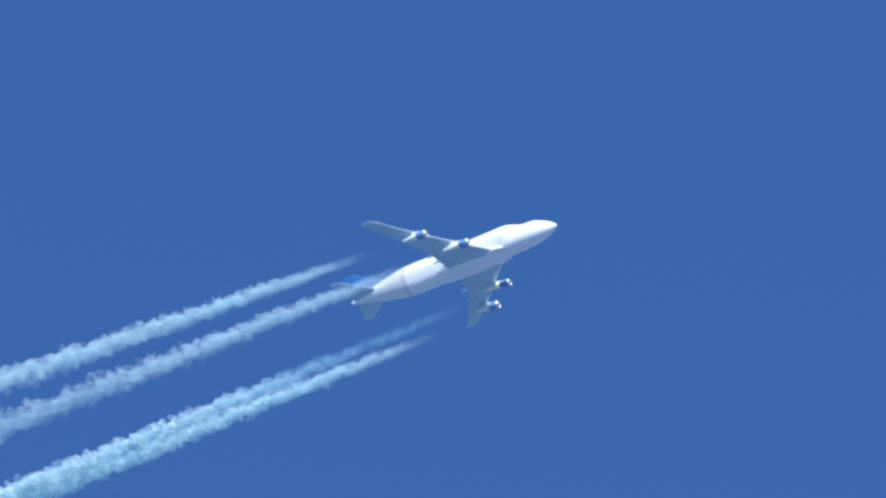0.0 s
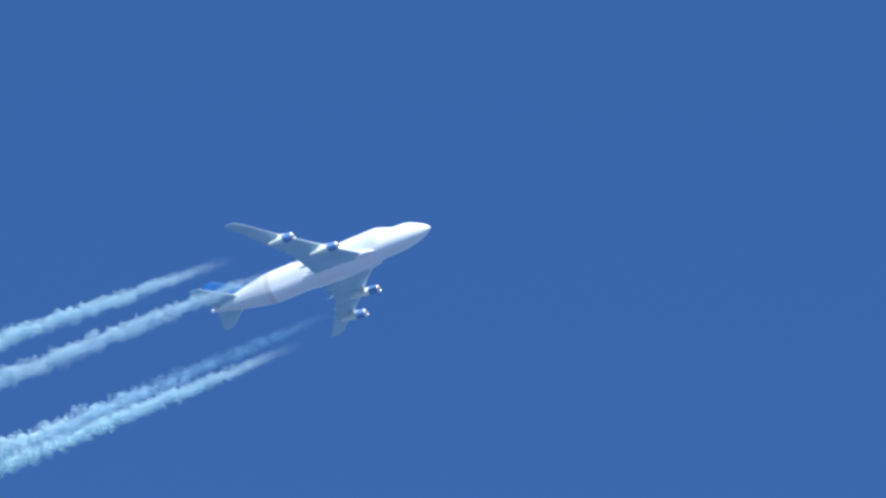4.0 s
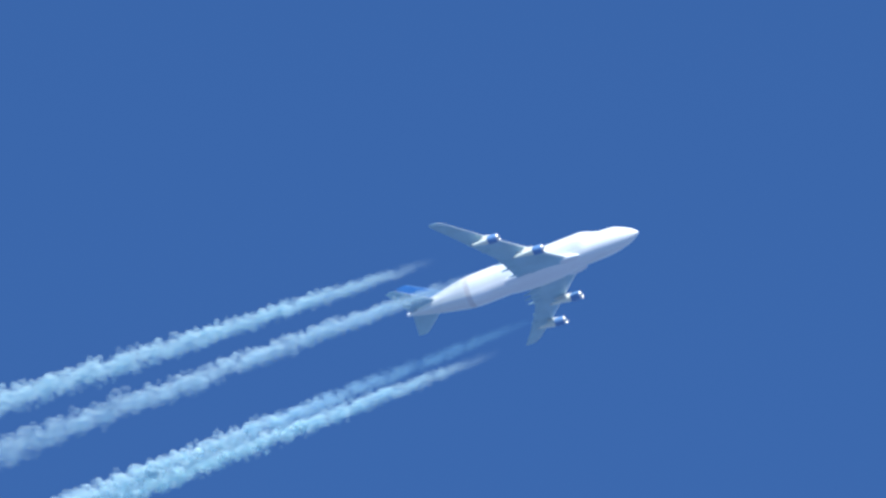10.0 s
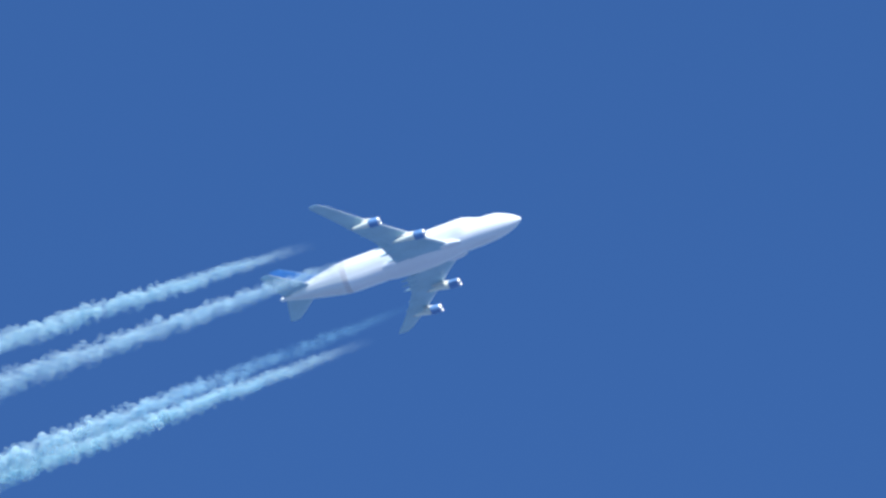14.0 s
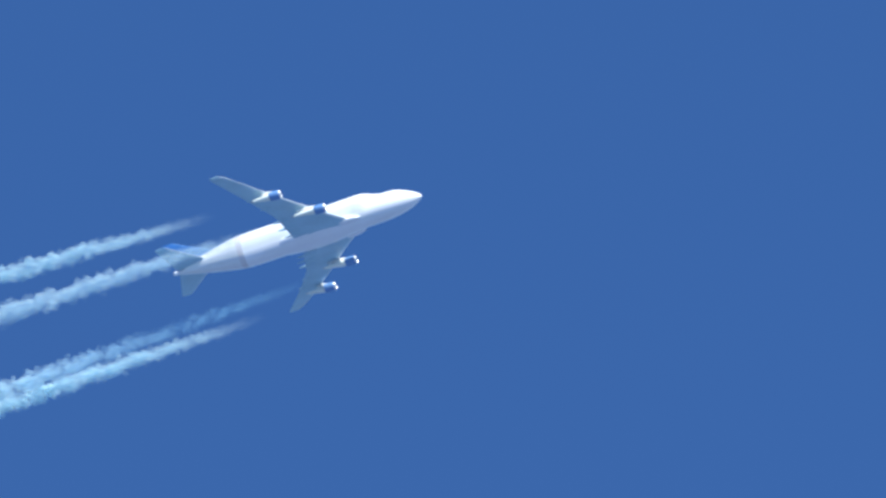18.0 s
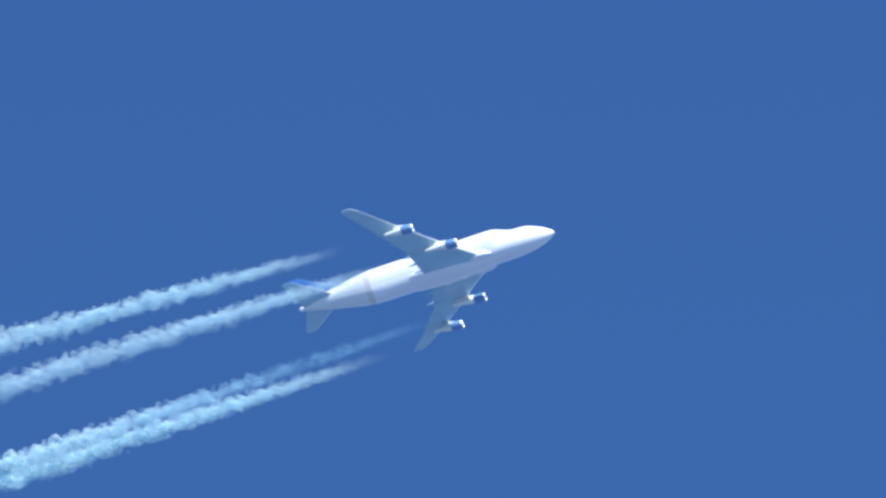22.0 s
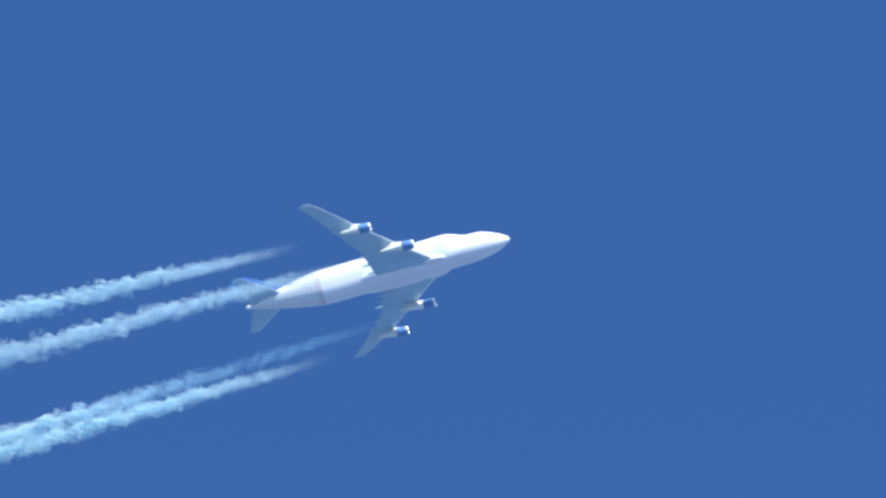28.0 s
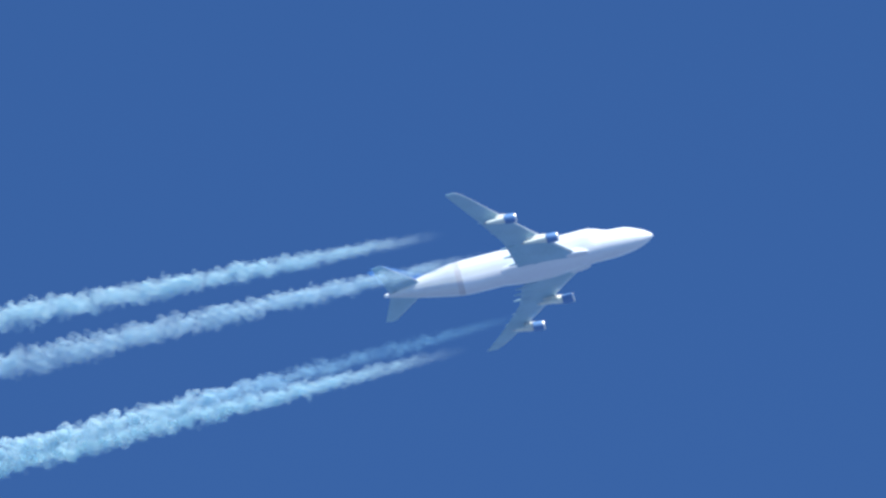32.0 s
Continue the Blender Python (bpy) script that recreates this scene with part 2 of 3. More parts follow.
# ---- materials ----
def material(name, color, rough=0.5, metal=0.0, coat=0.0, grain=1.0, vary=0.06, bump=0.0, stretch=(1, 1, 1)):
    """Paint or metal with stains at a large and a fine scale, in metres of the object's own space."""
    m = bpy.data.materials.new(name)
    m.use_nodes = True
    n, l = m.node_tree.nodes, m.node_tree.links
    b = n["Principled BSDF"]
    b.inputs["Roughness"].default_value = rough
    b.inputs["Metallic"].default_value = metal
    b.inputs["Coat Weight"].default_value = coat
    b.inputs["Coat Roughness"].default_value = 0.12
    tc, mp = n.new("ShaderNodeTexCoord"), n.new("ShaderNodeMapping")
    mp.inputs["Scale"].default_value = stretch
    l.new(tc.outputs["Object"], mp.inputs[0])
    big, fine = n.new("ShaderNodeTexNoise"), n.new("ShaderNodeTexNoise")
    big.inputs["Scale"].default_value, big.inputs["Detail"].default_value = 0.35 * grain, 4
    fine.inputs["Scale"].default_value, fine.inputs["Detail"].default_value = 3.5 * grain, 6
    for t in (big, fine):
        l.new(mp.outputs[0], t.inputs["Vector"])
    add = n.new("ShaderNodeMath")
    add.operation = "ADD"
    l.new(big.outputs[0], add.inputs[0]), l.new(fine.outputs[0], add.inputs[1])
    ramp = n.new("ShaderNodeValToRGB")
    lo, hi = [max(0, c * (1 - 2 * vary)) for c in color], [min(1, c * (1 + vary)) for c in color]
    ramp.color_ramp.elements[0].position, ramp.color_ramp.elements[1].position = 0.35, 0.65
    ramp.color_ramp.elements[0].color, ramp.color_ramp.elements[1].color = (*lo, 1), (*hi, 1)
    half = n.new("ShaderNodeMath")
    half.operation = "MULTIPLY"
    half.inputs[1].default_value = 0.5
    l.new(add.outputs[0], half.inputs[0]), l.new(half.outputs[0], ramp.inputs[0])
    l.new(ramp.outputs[0], b.inputs["Base Color"])
    rr = n.new("ShaderNodeMapRange")
    rr.inputs["To Min"].default_value, rr.inputs["To Max"].default_value = max(0.05, rough - 0.08), rough + 0.1
    l.new(fine.outputs[0], rr.inputs[0]), l.new(rr.outputs[0], b.inputs["Roughness"])
    if bump:
        bp = n.new("ShaderNodeBump")
        bp.inputs["Strength"].default_value, bp.inputs["Distance"].default_value = bump, 0.05
        l.new(fine.outputs[0], bp.inputs["Height"]), l.new(bp.outputs[0], b.inputs["Normal"])
    return m


# both hull whites hold the haze's blue in their colour; the tail's is darker
WHITE_HAZED = material("hazed_white_paint", (0.765, 0.83, 0.90), 0.38, coat=0.2, vary=0.03, stretch=(0.3, 1, 1))
TAIL_WHITE_HAZED = material("hazed_tail_white_paint", (0.69, 0.75, 0.80), 0.42, coat=0.2, vary=0.04, stretch=(0.3, 1, 1))
SEAM = material("seam_grey", (0.62, 0.64, 0.69), 0.5, vary=0.06)
# grey paints of wing and flaps, with the blue of the haze mixed in
WING_HAZE_BLUE = material("wing_paint_haze_blue", (0.35, 0.57, 0.71), 0.45, coat=0.1, vary=0.05, stretch=(0.4, 1, 1))
FLAP_HAZE_BLUE = material("flap_paint_haze_blue", (0.34, 0.56, 0.70), 0.5, vary=0.05, stretch=(0.4, 1, 1))
EDGE_METAL = material("leading_edge_metal", (0.70, 0.79, 0.84), 0.45, metal=0.15, vary=0.08)
LIP_METAL = material("inlet_lip_metal", (0.86, 0.88, 0.90), 0.34, metal=0.9, vary=0.05)
BLUE = material("deep_blue_paint", (0.125, 0.285, 0.59), 0.5, coat=0.0, vary=0.08)
NAVY = material("dark_navy", (0.045, 0.07, 0.16), 0.45, vary=0.1)
FIN_BLUE = material("fin_blue_paint", (0.025, 0.12, 0.36), 0.4, coat=0.2, vary=0.1, stretch=(0.3, 1, 0.3))
PALE = material("pale_cowl_paint", (0.80, 0.83, 0.80), 0.42, vary=0.06, stretch=(0.3, 1, 1))
SLEEVE = material("pale_sleeve_paint", (0.78, 0.86, 0.80), 0.42, vary=0.06, stretch=(0.3, 1, 1))
NOZZLE = material("pale_bare_metal", (0.62, 0.63, 0.62), 0.45, metal=0.4, vary=0.15)
DUCT = material("grey_inlet_duct", (0.42, 0.52, 0.64), 0.45, metal=0.1, vary=0.08)
DARK = material("dark_inlet", (0.06, 0.08, 0.11), 0.5, vary=0.2)
FAN = material("titanium_fan", (0.34, 0.40, 0.47), 0.4, metal=0.3, vary=0.1)
CABLE = material("weathered_black_cable", (0.025, 0.022, 0.022), 0.7, grain=40, vary=0.25)
GALV = material("galvanised_steel", (0.45, 0.46, 0.47), 0.5, metal=0.8, grain=20, vary=0.15)


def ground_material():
    # unseen sheet, coloured blue so that its bounce lights the aircraft's underside cold
    m = material("blue_bounce_ground", (0.135, 0.205, 0.335), 0.9, grain=0.012, vary=0.12, bump=0.4)
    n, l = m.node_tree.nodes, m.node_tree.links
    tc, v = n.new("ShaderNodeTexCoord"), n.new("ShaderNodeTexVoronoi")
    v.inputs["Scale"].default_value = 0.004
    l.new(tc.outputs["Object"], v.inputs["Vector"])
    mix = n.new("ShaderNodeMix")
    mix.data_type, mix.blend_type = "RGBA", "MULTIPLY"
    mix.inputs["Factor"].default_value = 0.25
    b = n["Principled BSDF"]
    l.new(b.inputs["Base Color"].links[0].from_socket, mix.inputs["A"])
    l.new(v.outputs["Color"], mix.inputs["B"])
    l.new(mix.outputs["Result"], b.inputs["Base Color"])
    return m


def vapour_material(name, dense, fade, hull_shade, thin, tint, near_red):
    """Thin ice-crystal cloud: light passes and scatters; each puff has a density of its own. fade: metres (from, to)
    along -x over which it forms; hull_shade: the share it starts with in place of the hull's shade, and the metres over
    which it fills up; thin: share that is left far behind.
    """
    m = bpy.data.materials.new(name)
    m.use_nodes = True
    n, l = m.node_tree.nodes, m.node_tree.links
    n.remove(n["Principled BSDF"])
    out = n["Material Output"]
    tc, geo = n.new("ShaderNodeTexCoord"), n.new("ShaderNodeNewGeometry")
    noise_tex = n.new("ShaderNodeTexNoise")
    noise_tex.inputs["Scale"].default_value, noise_tex.inputs["Detail"].default_value = 0.22, 3
    l.new(tc.outputs["Object"], noise_tex.inputs["Vector"])
    mr, own = n.new("ShaderNodeMapRange"), n.new("ShaderNodeMapRange")
    mr.inputs["From Min"].default_value, mr.inputs["From Max"].default_value = 0.34, 0.66
    mr.inputs["To Min"].default_value, mr.inputs["To Max"].default_value = dense * 0.62, min(1.0, dense * 1.3)
    l.new(noise_tex.outputs[0], mr.inputs[0])
    own.inputs["To Min"].default_value, own.inputs["To Max"].default_value = 0.70, 1.25
    l.new(geo.outputs["Random Per Island"], own.inputs[0])
    mul = n.new("ShaderNodeMath")
    mul.operation = "MULTIPLY"
    l.new(mr.outputs[0], mul.inputs[0]), l.new(own.outputs[0], mul.inputs[1])
    alpha = mul.outputs[0]
    sep = n.new("ShaderNodeSeparateXYZ")
    l.new(tc.outputs["Object"], sep.inputs[0])
    for near, far, lo, hi in ((fade[0], fade[1], 0.0, 1.0), (hull_shade[1], hull_shade[2], hull_shade[0], 1.0), (70.0, 200.0, 1.0, thin)):
        fr = n.new("ShaderNodeMapRange")
        fr.interpolation_type = "SMOOTHSTEP"
        fr.inputs["From Min"].default_value, fr.inputs["From Max"].default_value = -near, -far
        fr.inputs["To Min"].default_value, fr.inputs["To Max"].default_value = lo, hi
        l.new(sep.outputs[0], fr.inputs[0])
        m2 = n.new("ShaderNodeMath")
        m2.operation = "MULTIPLY"
        l.new(alpha, m2.inputs[0]), l.new(fr.outputs[0], m2.inputs[1])
        alpha = m2.outputs[0]
    dif, tra, mixl = n.new("ShaderNodeBsdfDiffuse"), n.new("ShaderNodeBsdfTranslucent"), n.new("ShaderNodeMixShader")
    # bluer near the engine, whiter behind; on the port inboard trail it paints shade
    age, hue = n.new("ShaderNodeMapRange"), n.new("ShaderNodeMix")
    age.interpolation_type, hue.data_type = "SMOOTHSTEP", "RGBA"
    age.inputs["From Min"].default_value, age.inputs["From Max"].default_value = -25.0, -115.0
    l.new(sep.outputs[0], age.inputs[0]), l.new(age.outputs[0], hue.inputs["Factor"])
    # tint also carries the blue of the hazy air, put into the cloud's colour
    hue.inputs["A"].default_value, hue.inputs["B"].default_value = (near_red * tint[0], (0.6 + 0.4 * near_red) * tint[1], tint[2], 1), (*tint, 1)
    for s in (dif, tra):
        l.new(hue.outputs["Result"], s.inputs["Color"])
    mixl.inputs[0].default_value = 0.5
    l.new(dif.outputs[0], mixl.inputs[1]), l.new(tra.outputs[0], mixl.inputs[2])
    clear, mixa = n.new("ShaderNodeBsdfTransparent"), n.new("ShaderNodeMixShader")
    l.new(alpha, mixa.inputs[0]), l.new(clear.outputs[0], mixa.inputs[1]), l.new(mixl.outputs[0], mixa.inputs[2])
    l.new(mixa.outputs[0], out.inputs["Surface"])
    return m


# ---- mesh helpers ----
def part(name, bm, mat, parent, label="", smooth=True):
    """Links a bmesh as one mesh object under a thing or a part."""
    me = bpy.data.meshes.new(name)
    bmesh.ops.recalc_face_normals(bm, faces=bm.faces[:])
    for f in bm.faces:
        f.smooth = smooth
    bm.to_mesh(me)
    bm.free()
    me.materials.append(mat)
    ob = new(name, me)
    ob.parent = parent
    if smooth:
        me.set_sharp_from_angle(angle=radians(45))
    return tagged(ob, label)


def loft(rings, closed=True, caps=True):
    """A skin over rings of points, all of one length."""
    bm = bmesh.new()
    vs = [[bm.verts.new(p) for p in r] for r in rings]
    k = len(rings[0])
    for a, b in zip(vs, vs[1:]):
        for i in range(k if closed else k - 1):
            j = (i + 1) % k
            bm.faces.new((a[i], a[j], b[j], b[i]))
    if caps:
        bm.faces.new(vs[0])
        bm.faces.new(vs[-1])
    return bm


def revolve(profile, seg=40, cy=0.0, cz=0.0, caps=False, squash=1.0):
    """Turns (x, radius) points about a line along x through (cy, cz)."""
    return loft([[(x, cy + r * math.cos(2 * math.pi * i / seg), cz + squash * r * math.sin(2 * math.pi * i / seg)) for i in range(seg)] for x, r in profile], caps=caps)


def lerp_table(table, x):
    """Smooth reading of a table of (x, values...) that runs towards smaller x."""
    for (xa, *va), (xb, *vb) in zip(table, table[1:]):
        if xa >= x >= xb:
            u = (xa - x) / (xa - xb)
            return [a + (b - a) * u for a, b in zip(va, vb)]
    return list(table[-1][1:]) if x < table[-1][0] else list(table[0][1:])


def ease(a, b, x):
    u = min(1.0, max(0.0, (x - a) / (b - a)))
    return u * u * (3 - 2 * u)


# ---- the ground ----
def make_ground():
    bm = bmesh.new()
    n, size = 60, 60000.0
    grid = [[bm.verts.new(((i / n - 0.5) * size, (j / n - 0.5) * size, 0.0)) for j in range(n + 1)] for i in range(n + 1)]
    for i in range(n):
        for j in range(n):
            bm.faces.new((grid[i][j], grid[i + 1][j], grid[i + 1][j + 1], grid[i][j + 1]))
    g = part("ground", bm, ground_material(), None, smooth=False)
    tagged(g, "unseen ground reaching to the horizon, tinted blue for cold light on the belly", "ground", kind="structure")


make_ground()


# ---- the aircraft, nose at x = 0.4, x forward, y to port, z up ----
# x, lower lobe centre z, lower radius, upper lobe centre z, upper radius
HULL = [
    (0.38, -0.45, 0.06, -0.45, 0.06), (0.15, -0.46, 0.50, -0.42, 0.48), (-0.5, -0.48, 0.98, -0.30, 0.92),
    (-1.6, -0.52, 1.58, 0.05, 1.42), (-3.2, -0.57, 2.18, 0.72, 1.72), (-5.0, -0.6, 2.60, 1.36, 2.0),
    (-6.6, -0.62, 2.88, 1.80, 2.16), (-8.6, -0.65, 3.10, 1.95, 2.24), (-10.6, -0.65, 3.22, 1.95, 2.34),
    (-12.2, -0.65, 3.25, 1.95, 2.80), (-13.8, -0.65, 3.25, 1.85, 3.50), (-15.6, -0.65, 3.25, 1.75, 4.10), (-17.2, -0.65, 3.25, 1.72, 4.22),
    (-20.0, -0.65, 3.25, 1.70, 4.22), (-47.0, -0.65, 3.25, 1.70, 4.22), (-50.2, -0.55, 3.2, 1.72, 4.20),
    (-52.8, -0.28, 3.05, 1.74, 4.02), (-56.1, 0.16, 2.72, 1.80, 3.42), (-59.8, 0.66, 2.25, 1.83, 2.75),
    (-63.5, 1.12, 1.70, 1.80, 2.05), (-66.8, 1.50, 1.12, 1.76, 1.32), (-69.0, 1.68, 0.68, 1.72, 0.74), (-69.9, 1.70, 0.42, 1.70, 0.42),
]


def hull_ring(x, seg=56, grow=0.0, span=(0.0, 360.0)):
    """The hull's outline at x, all round or between two angles, counted from port over the top."""
    zl, rl, zu, ru = lerp_table(HULL, x)
    mid = (zl + zu) / 2
    ring = []
    start, sweep = radians(span[0]), radians(span[1] - span[0])
    for i in range(seg):
        a = start + sweep * i / (seg if sweep > 6.28 else seg - 1)
        c, s = math.cos(a), math.sin(a)
        best = []
        for zc, r in ((zl, rl), (zu, ru)):
            o = mid - zc
            best.append(-o * s + math.sqrt(max(1e-6, o * o * s * s - o * o + r * r)))
        m = max(best)
        # the crease between the lobes is faired over
        m = m + 0.22 * max(0.0, 1 - abs(best[0] - best[1]) / 0.7) * (ru / 4.22) * abs(c)
        ring.append((x, (m + grow) * c, mid + (m + grow) * s))
    return ring


def stations(a, b, step):
    n = max(1, round((a - b) / step))
    return [a + (b - a) * i / n for i in range(n + 1)]


def airfoil(thick, cut, seg=9):
    """Points (chord fraction from the leading edge, height) round an airfoil between two fractions of its chord: forward over the top, back below."""
    def half(c):
        return 5 * thick * (0.2969 * math.sqrt(c) - 0.126 * c - 0.3516 * c * c + 0.2843 * c ** 3 - 0.1015 * c ** 4)
    a, b = max(cut[0], 0.0008), min(cut[1], 0.9985)
    cs = [a + (b - a) * 0.5 * (1 - math.cos(math.pi * i / seg)) for i in range(seg + 1)]
    top = [(c, half(c) + 0.02 * math.sin(math.pi * c)) for c in reversed(cs)]
    low = [(c, -half(c) * 0.8 + 0.02 * math.sin(math.pi * c)) for c in cs]
    return top + low


def section(le, chord, thick, twist=0.0, cut=(0.0, 1.0)):
    """One wing section at the leading edge point le, chord along -x, between two fractions of the chord."""
    t = math.tan(radians(twist))
    return [(le[0] - c * chord, le[1], le[2] + h * chord - c * chord * t) for c, h in airfoil(thick, cut)]


# y, leading edge x, chord, z, thickness, twist
WING = [(2.0, -18.0, 17.3, -2.60, 0.125, 3.0), (3.6, -20.0, 15.5, -2.45, 0.125, 2.5), (8.0, -24.3, 12.2, -1.90, 0.11, 1.5),
        (12.6, -28.4, 9.1, -1.35, 0.10, 0.8), (18.0, -33.1, 7.4, -0.65, 0.095, 0.0), (24.0, -38.5, 5.6, 0.45, 0.09, -0.8), (29.5, -43.5, 4.2, 1.70, 0.085, -1.4),
        (31.2, -45.3, 3.5, 2.15, 0.08, -1.6), (31.7, -46.3, 2.5, 2.30, 0.06, -1.6)]


def wing_at(y):
    for a, b in zip(WING, WING[1:]):
        if a[0] <= y <= b[0]:
            u = (y - a[0]) / (b[0] - a[0])
            return [p + (q - p) * u for p, q in zip(a[1:], b[1:])]
    return list(WING[-1][1:])


def wing_panel(side, y0, y1, cut, step=1.6, proud=0.0):
    n = max(1, round((y1 - y0) / step))
    rings = []
    for i in range(n + 1):
        y = y0 + (y1 - y0) * i / n
        x, ch, z, th, tw = wing_at(y)
        rings.append(section((x + proud, side * y, z), ch + 2 * proud, th + 2 * proud / ch, tw, cut))
    return loft(rings)


def make_engine(plane, side, x, y, z, reach, ext):
    """A podded turbofan: x of the inlet lip, its middle at (y, z); reach: share of the chord to which its pylon runs back; ext: metres by which its core is longer."""
    yy = side * y

    def tilted(bm):
        """The thrust line rises towards the outlet."""
        for v in bm.verts:
            v.co.z += 0.07 * (x - v.co.x)
        return bm

    cowl = part("nacelle", tilted(revolve([(x - 0.40, 1.185), (x - 0.8, 1.24), (x - 1.6, 1.26), (x - 2.5, 1.23), (x - 3.1, 1.18), (x - 3.1, 1.11), (x - 2.2, 1.08), (x - 0.3, 1.06)], 40, yy, z)),
                BLUE, plane, "deep blue painted fan cowl")
    lip = revolve([(x - 0.42, 1.20), (x - 0.2, 1.165), (x - 0.06, 1.10), (x, 1.03), (x - 0.06, 0.96), (x - 0.3, 0.93), (x - 0.6, 0.95)], 40, yy, z)
    part("inlet_lip", tilted(lip), LIP_METAL, cowl, "bright bare metal inlet lip")
    fan = bmesh.new()
    for k in range(24):
        a0, a1 = 2 * math.pi * k / 24, 2 * math.pi * (k + 0.75) / 24
        q = [fan.verts.new((x - 1.2 - dx, yy + r * math.cos(a), z + r * math.sin(a))) for r, a, dx in ((0.3, a0, 0), (1.03, a0, 0.1), (1.03, a1, 0.35), (0.3, a1, 0.3))]
        fan.faces.new(q)
    part("fan", tilted(fan), FAN, cowl, "dark titanium fan blades", smooth=False)
    part("spinner", tilted(revolve([(x - 0.8, 0.02), (x - 0.95, 0.18), (x - 1.2, 0.34)], 20, yy, z, caps=True)), FAN, cowl)
    part("inlet_duct", tilted(revolve([(x - 0.55, 0.95), (x - 1.5, 1.05), (x - 1.65, 0.02)], 32, yy, z)), DUCT, cowl, "grey lined inlet duct")
    part("reverser_sleeve", tilted(revolve([(x - 3.11, 0.92), (x - 3.9, 0.90), (x - 4.7, 0.82), (x - 5.5, 0.70), (x - 5.5, 0.66), (x - 4.4, 0.76), (x - 3.2, 0.86)], 40, yy, z)), SLEEVE, cowl, "pale painted thrust reverser sleeve")
    part("core_cowl", tilted(revolve([(x - 4.9, 0.67), (x - 5.6, 0.64), (x - 6.5 - 0.6 * ext, 0.52), (x - 7.4 - ext, 0.36), (x - 7.4 - ext, 0.31), (x - 6.4, 0.43)], 32, yy, z)), SLEEVE, cowl, "pale painted core cowl")
    part("exhaust_plug", tilted(revolve([(x - 6.8 - ext, 0.30), (x - 7.6 - ext, 0.22), (x - 8.4 - ext, 0.03)], 24, yy, z, caps=True)), NOZZLE, cowl, "pale bare metal exhaust plug")
    # the pylon runs from the cowl's top back under the wing
    wx, ch, wz, th, tw = wing_at(y)
    rings = []
    for u in range(9):
        t = u / 8
        px = x - 1.3 + (wx - reach * ch - (x - 1.3)) * t
        top = z + 1.30 + (wz - 0.15 - z - 1.30) * min(1, t * 1.7)
        low = z + 0.6 + (wz - 0.12 * th * ch - 0.6 - z - 0.6) * max(0.0, t - 0.25) / 0.75
        w = 0.42 * math.sin(math.pi * min(1, 0.12 + t * 0.88)) ** 0.6 + 0.03
        rings.append([(px, yy - w * 0.6, top), (px, yy + w * 0.6, top), (px, yy + w, (top + low) / 2), (px, yy + w * 0.5, low), (px, yy - w * 0.5, low), (px, yy - w, (top + low) / 2)])
    part("pylon", loft(rings), PALE, plane, "pale painted engine pylon")


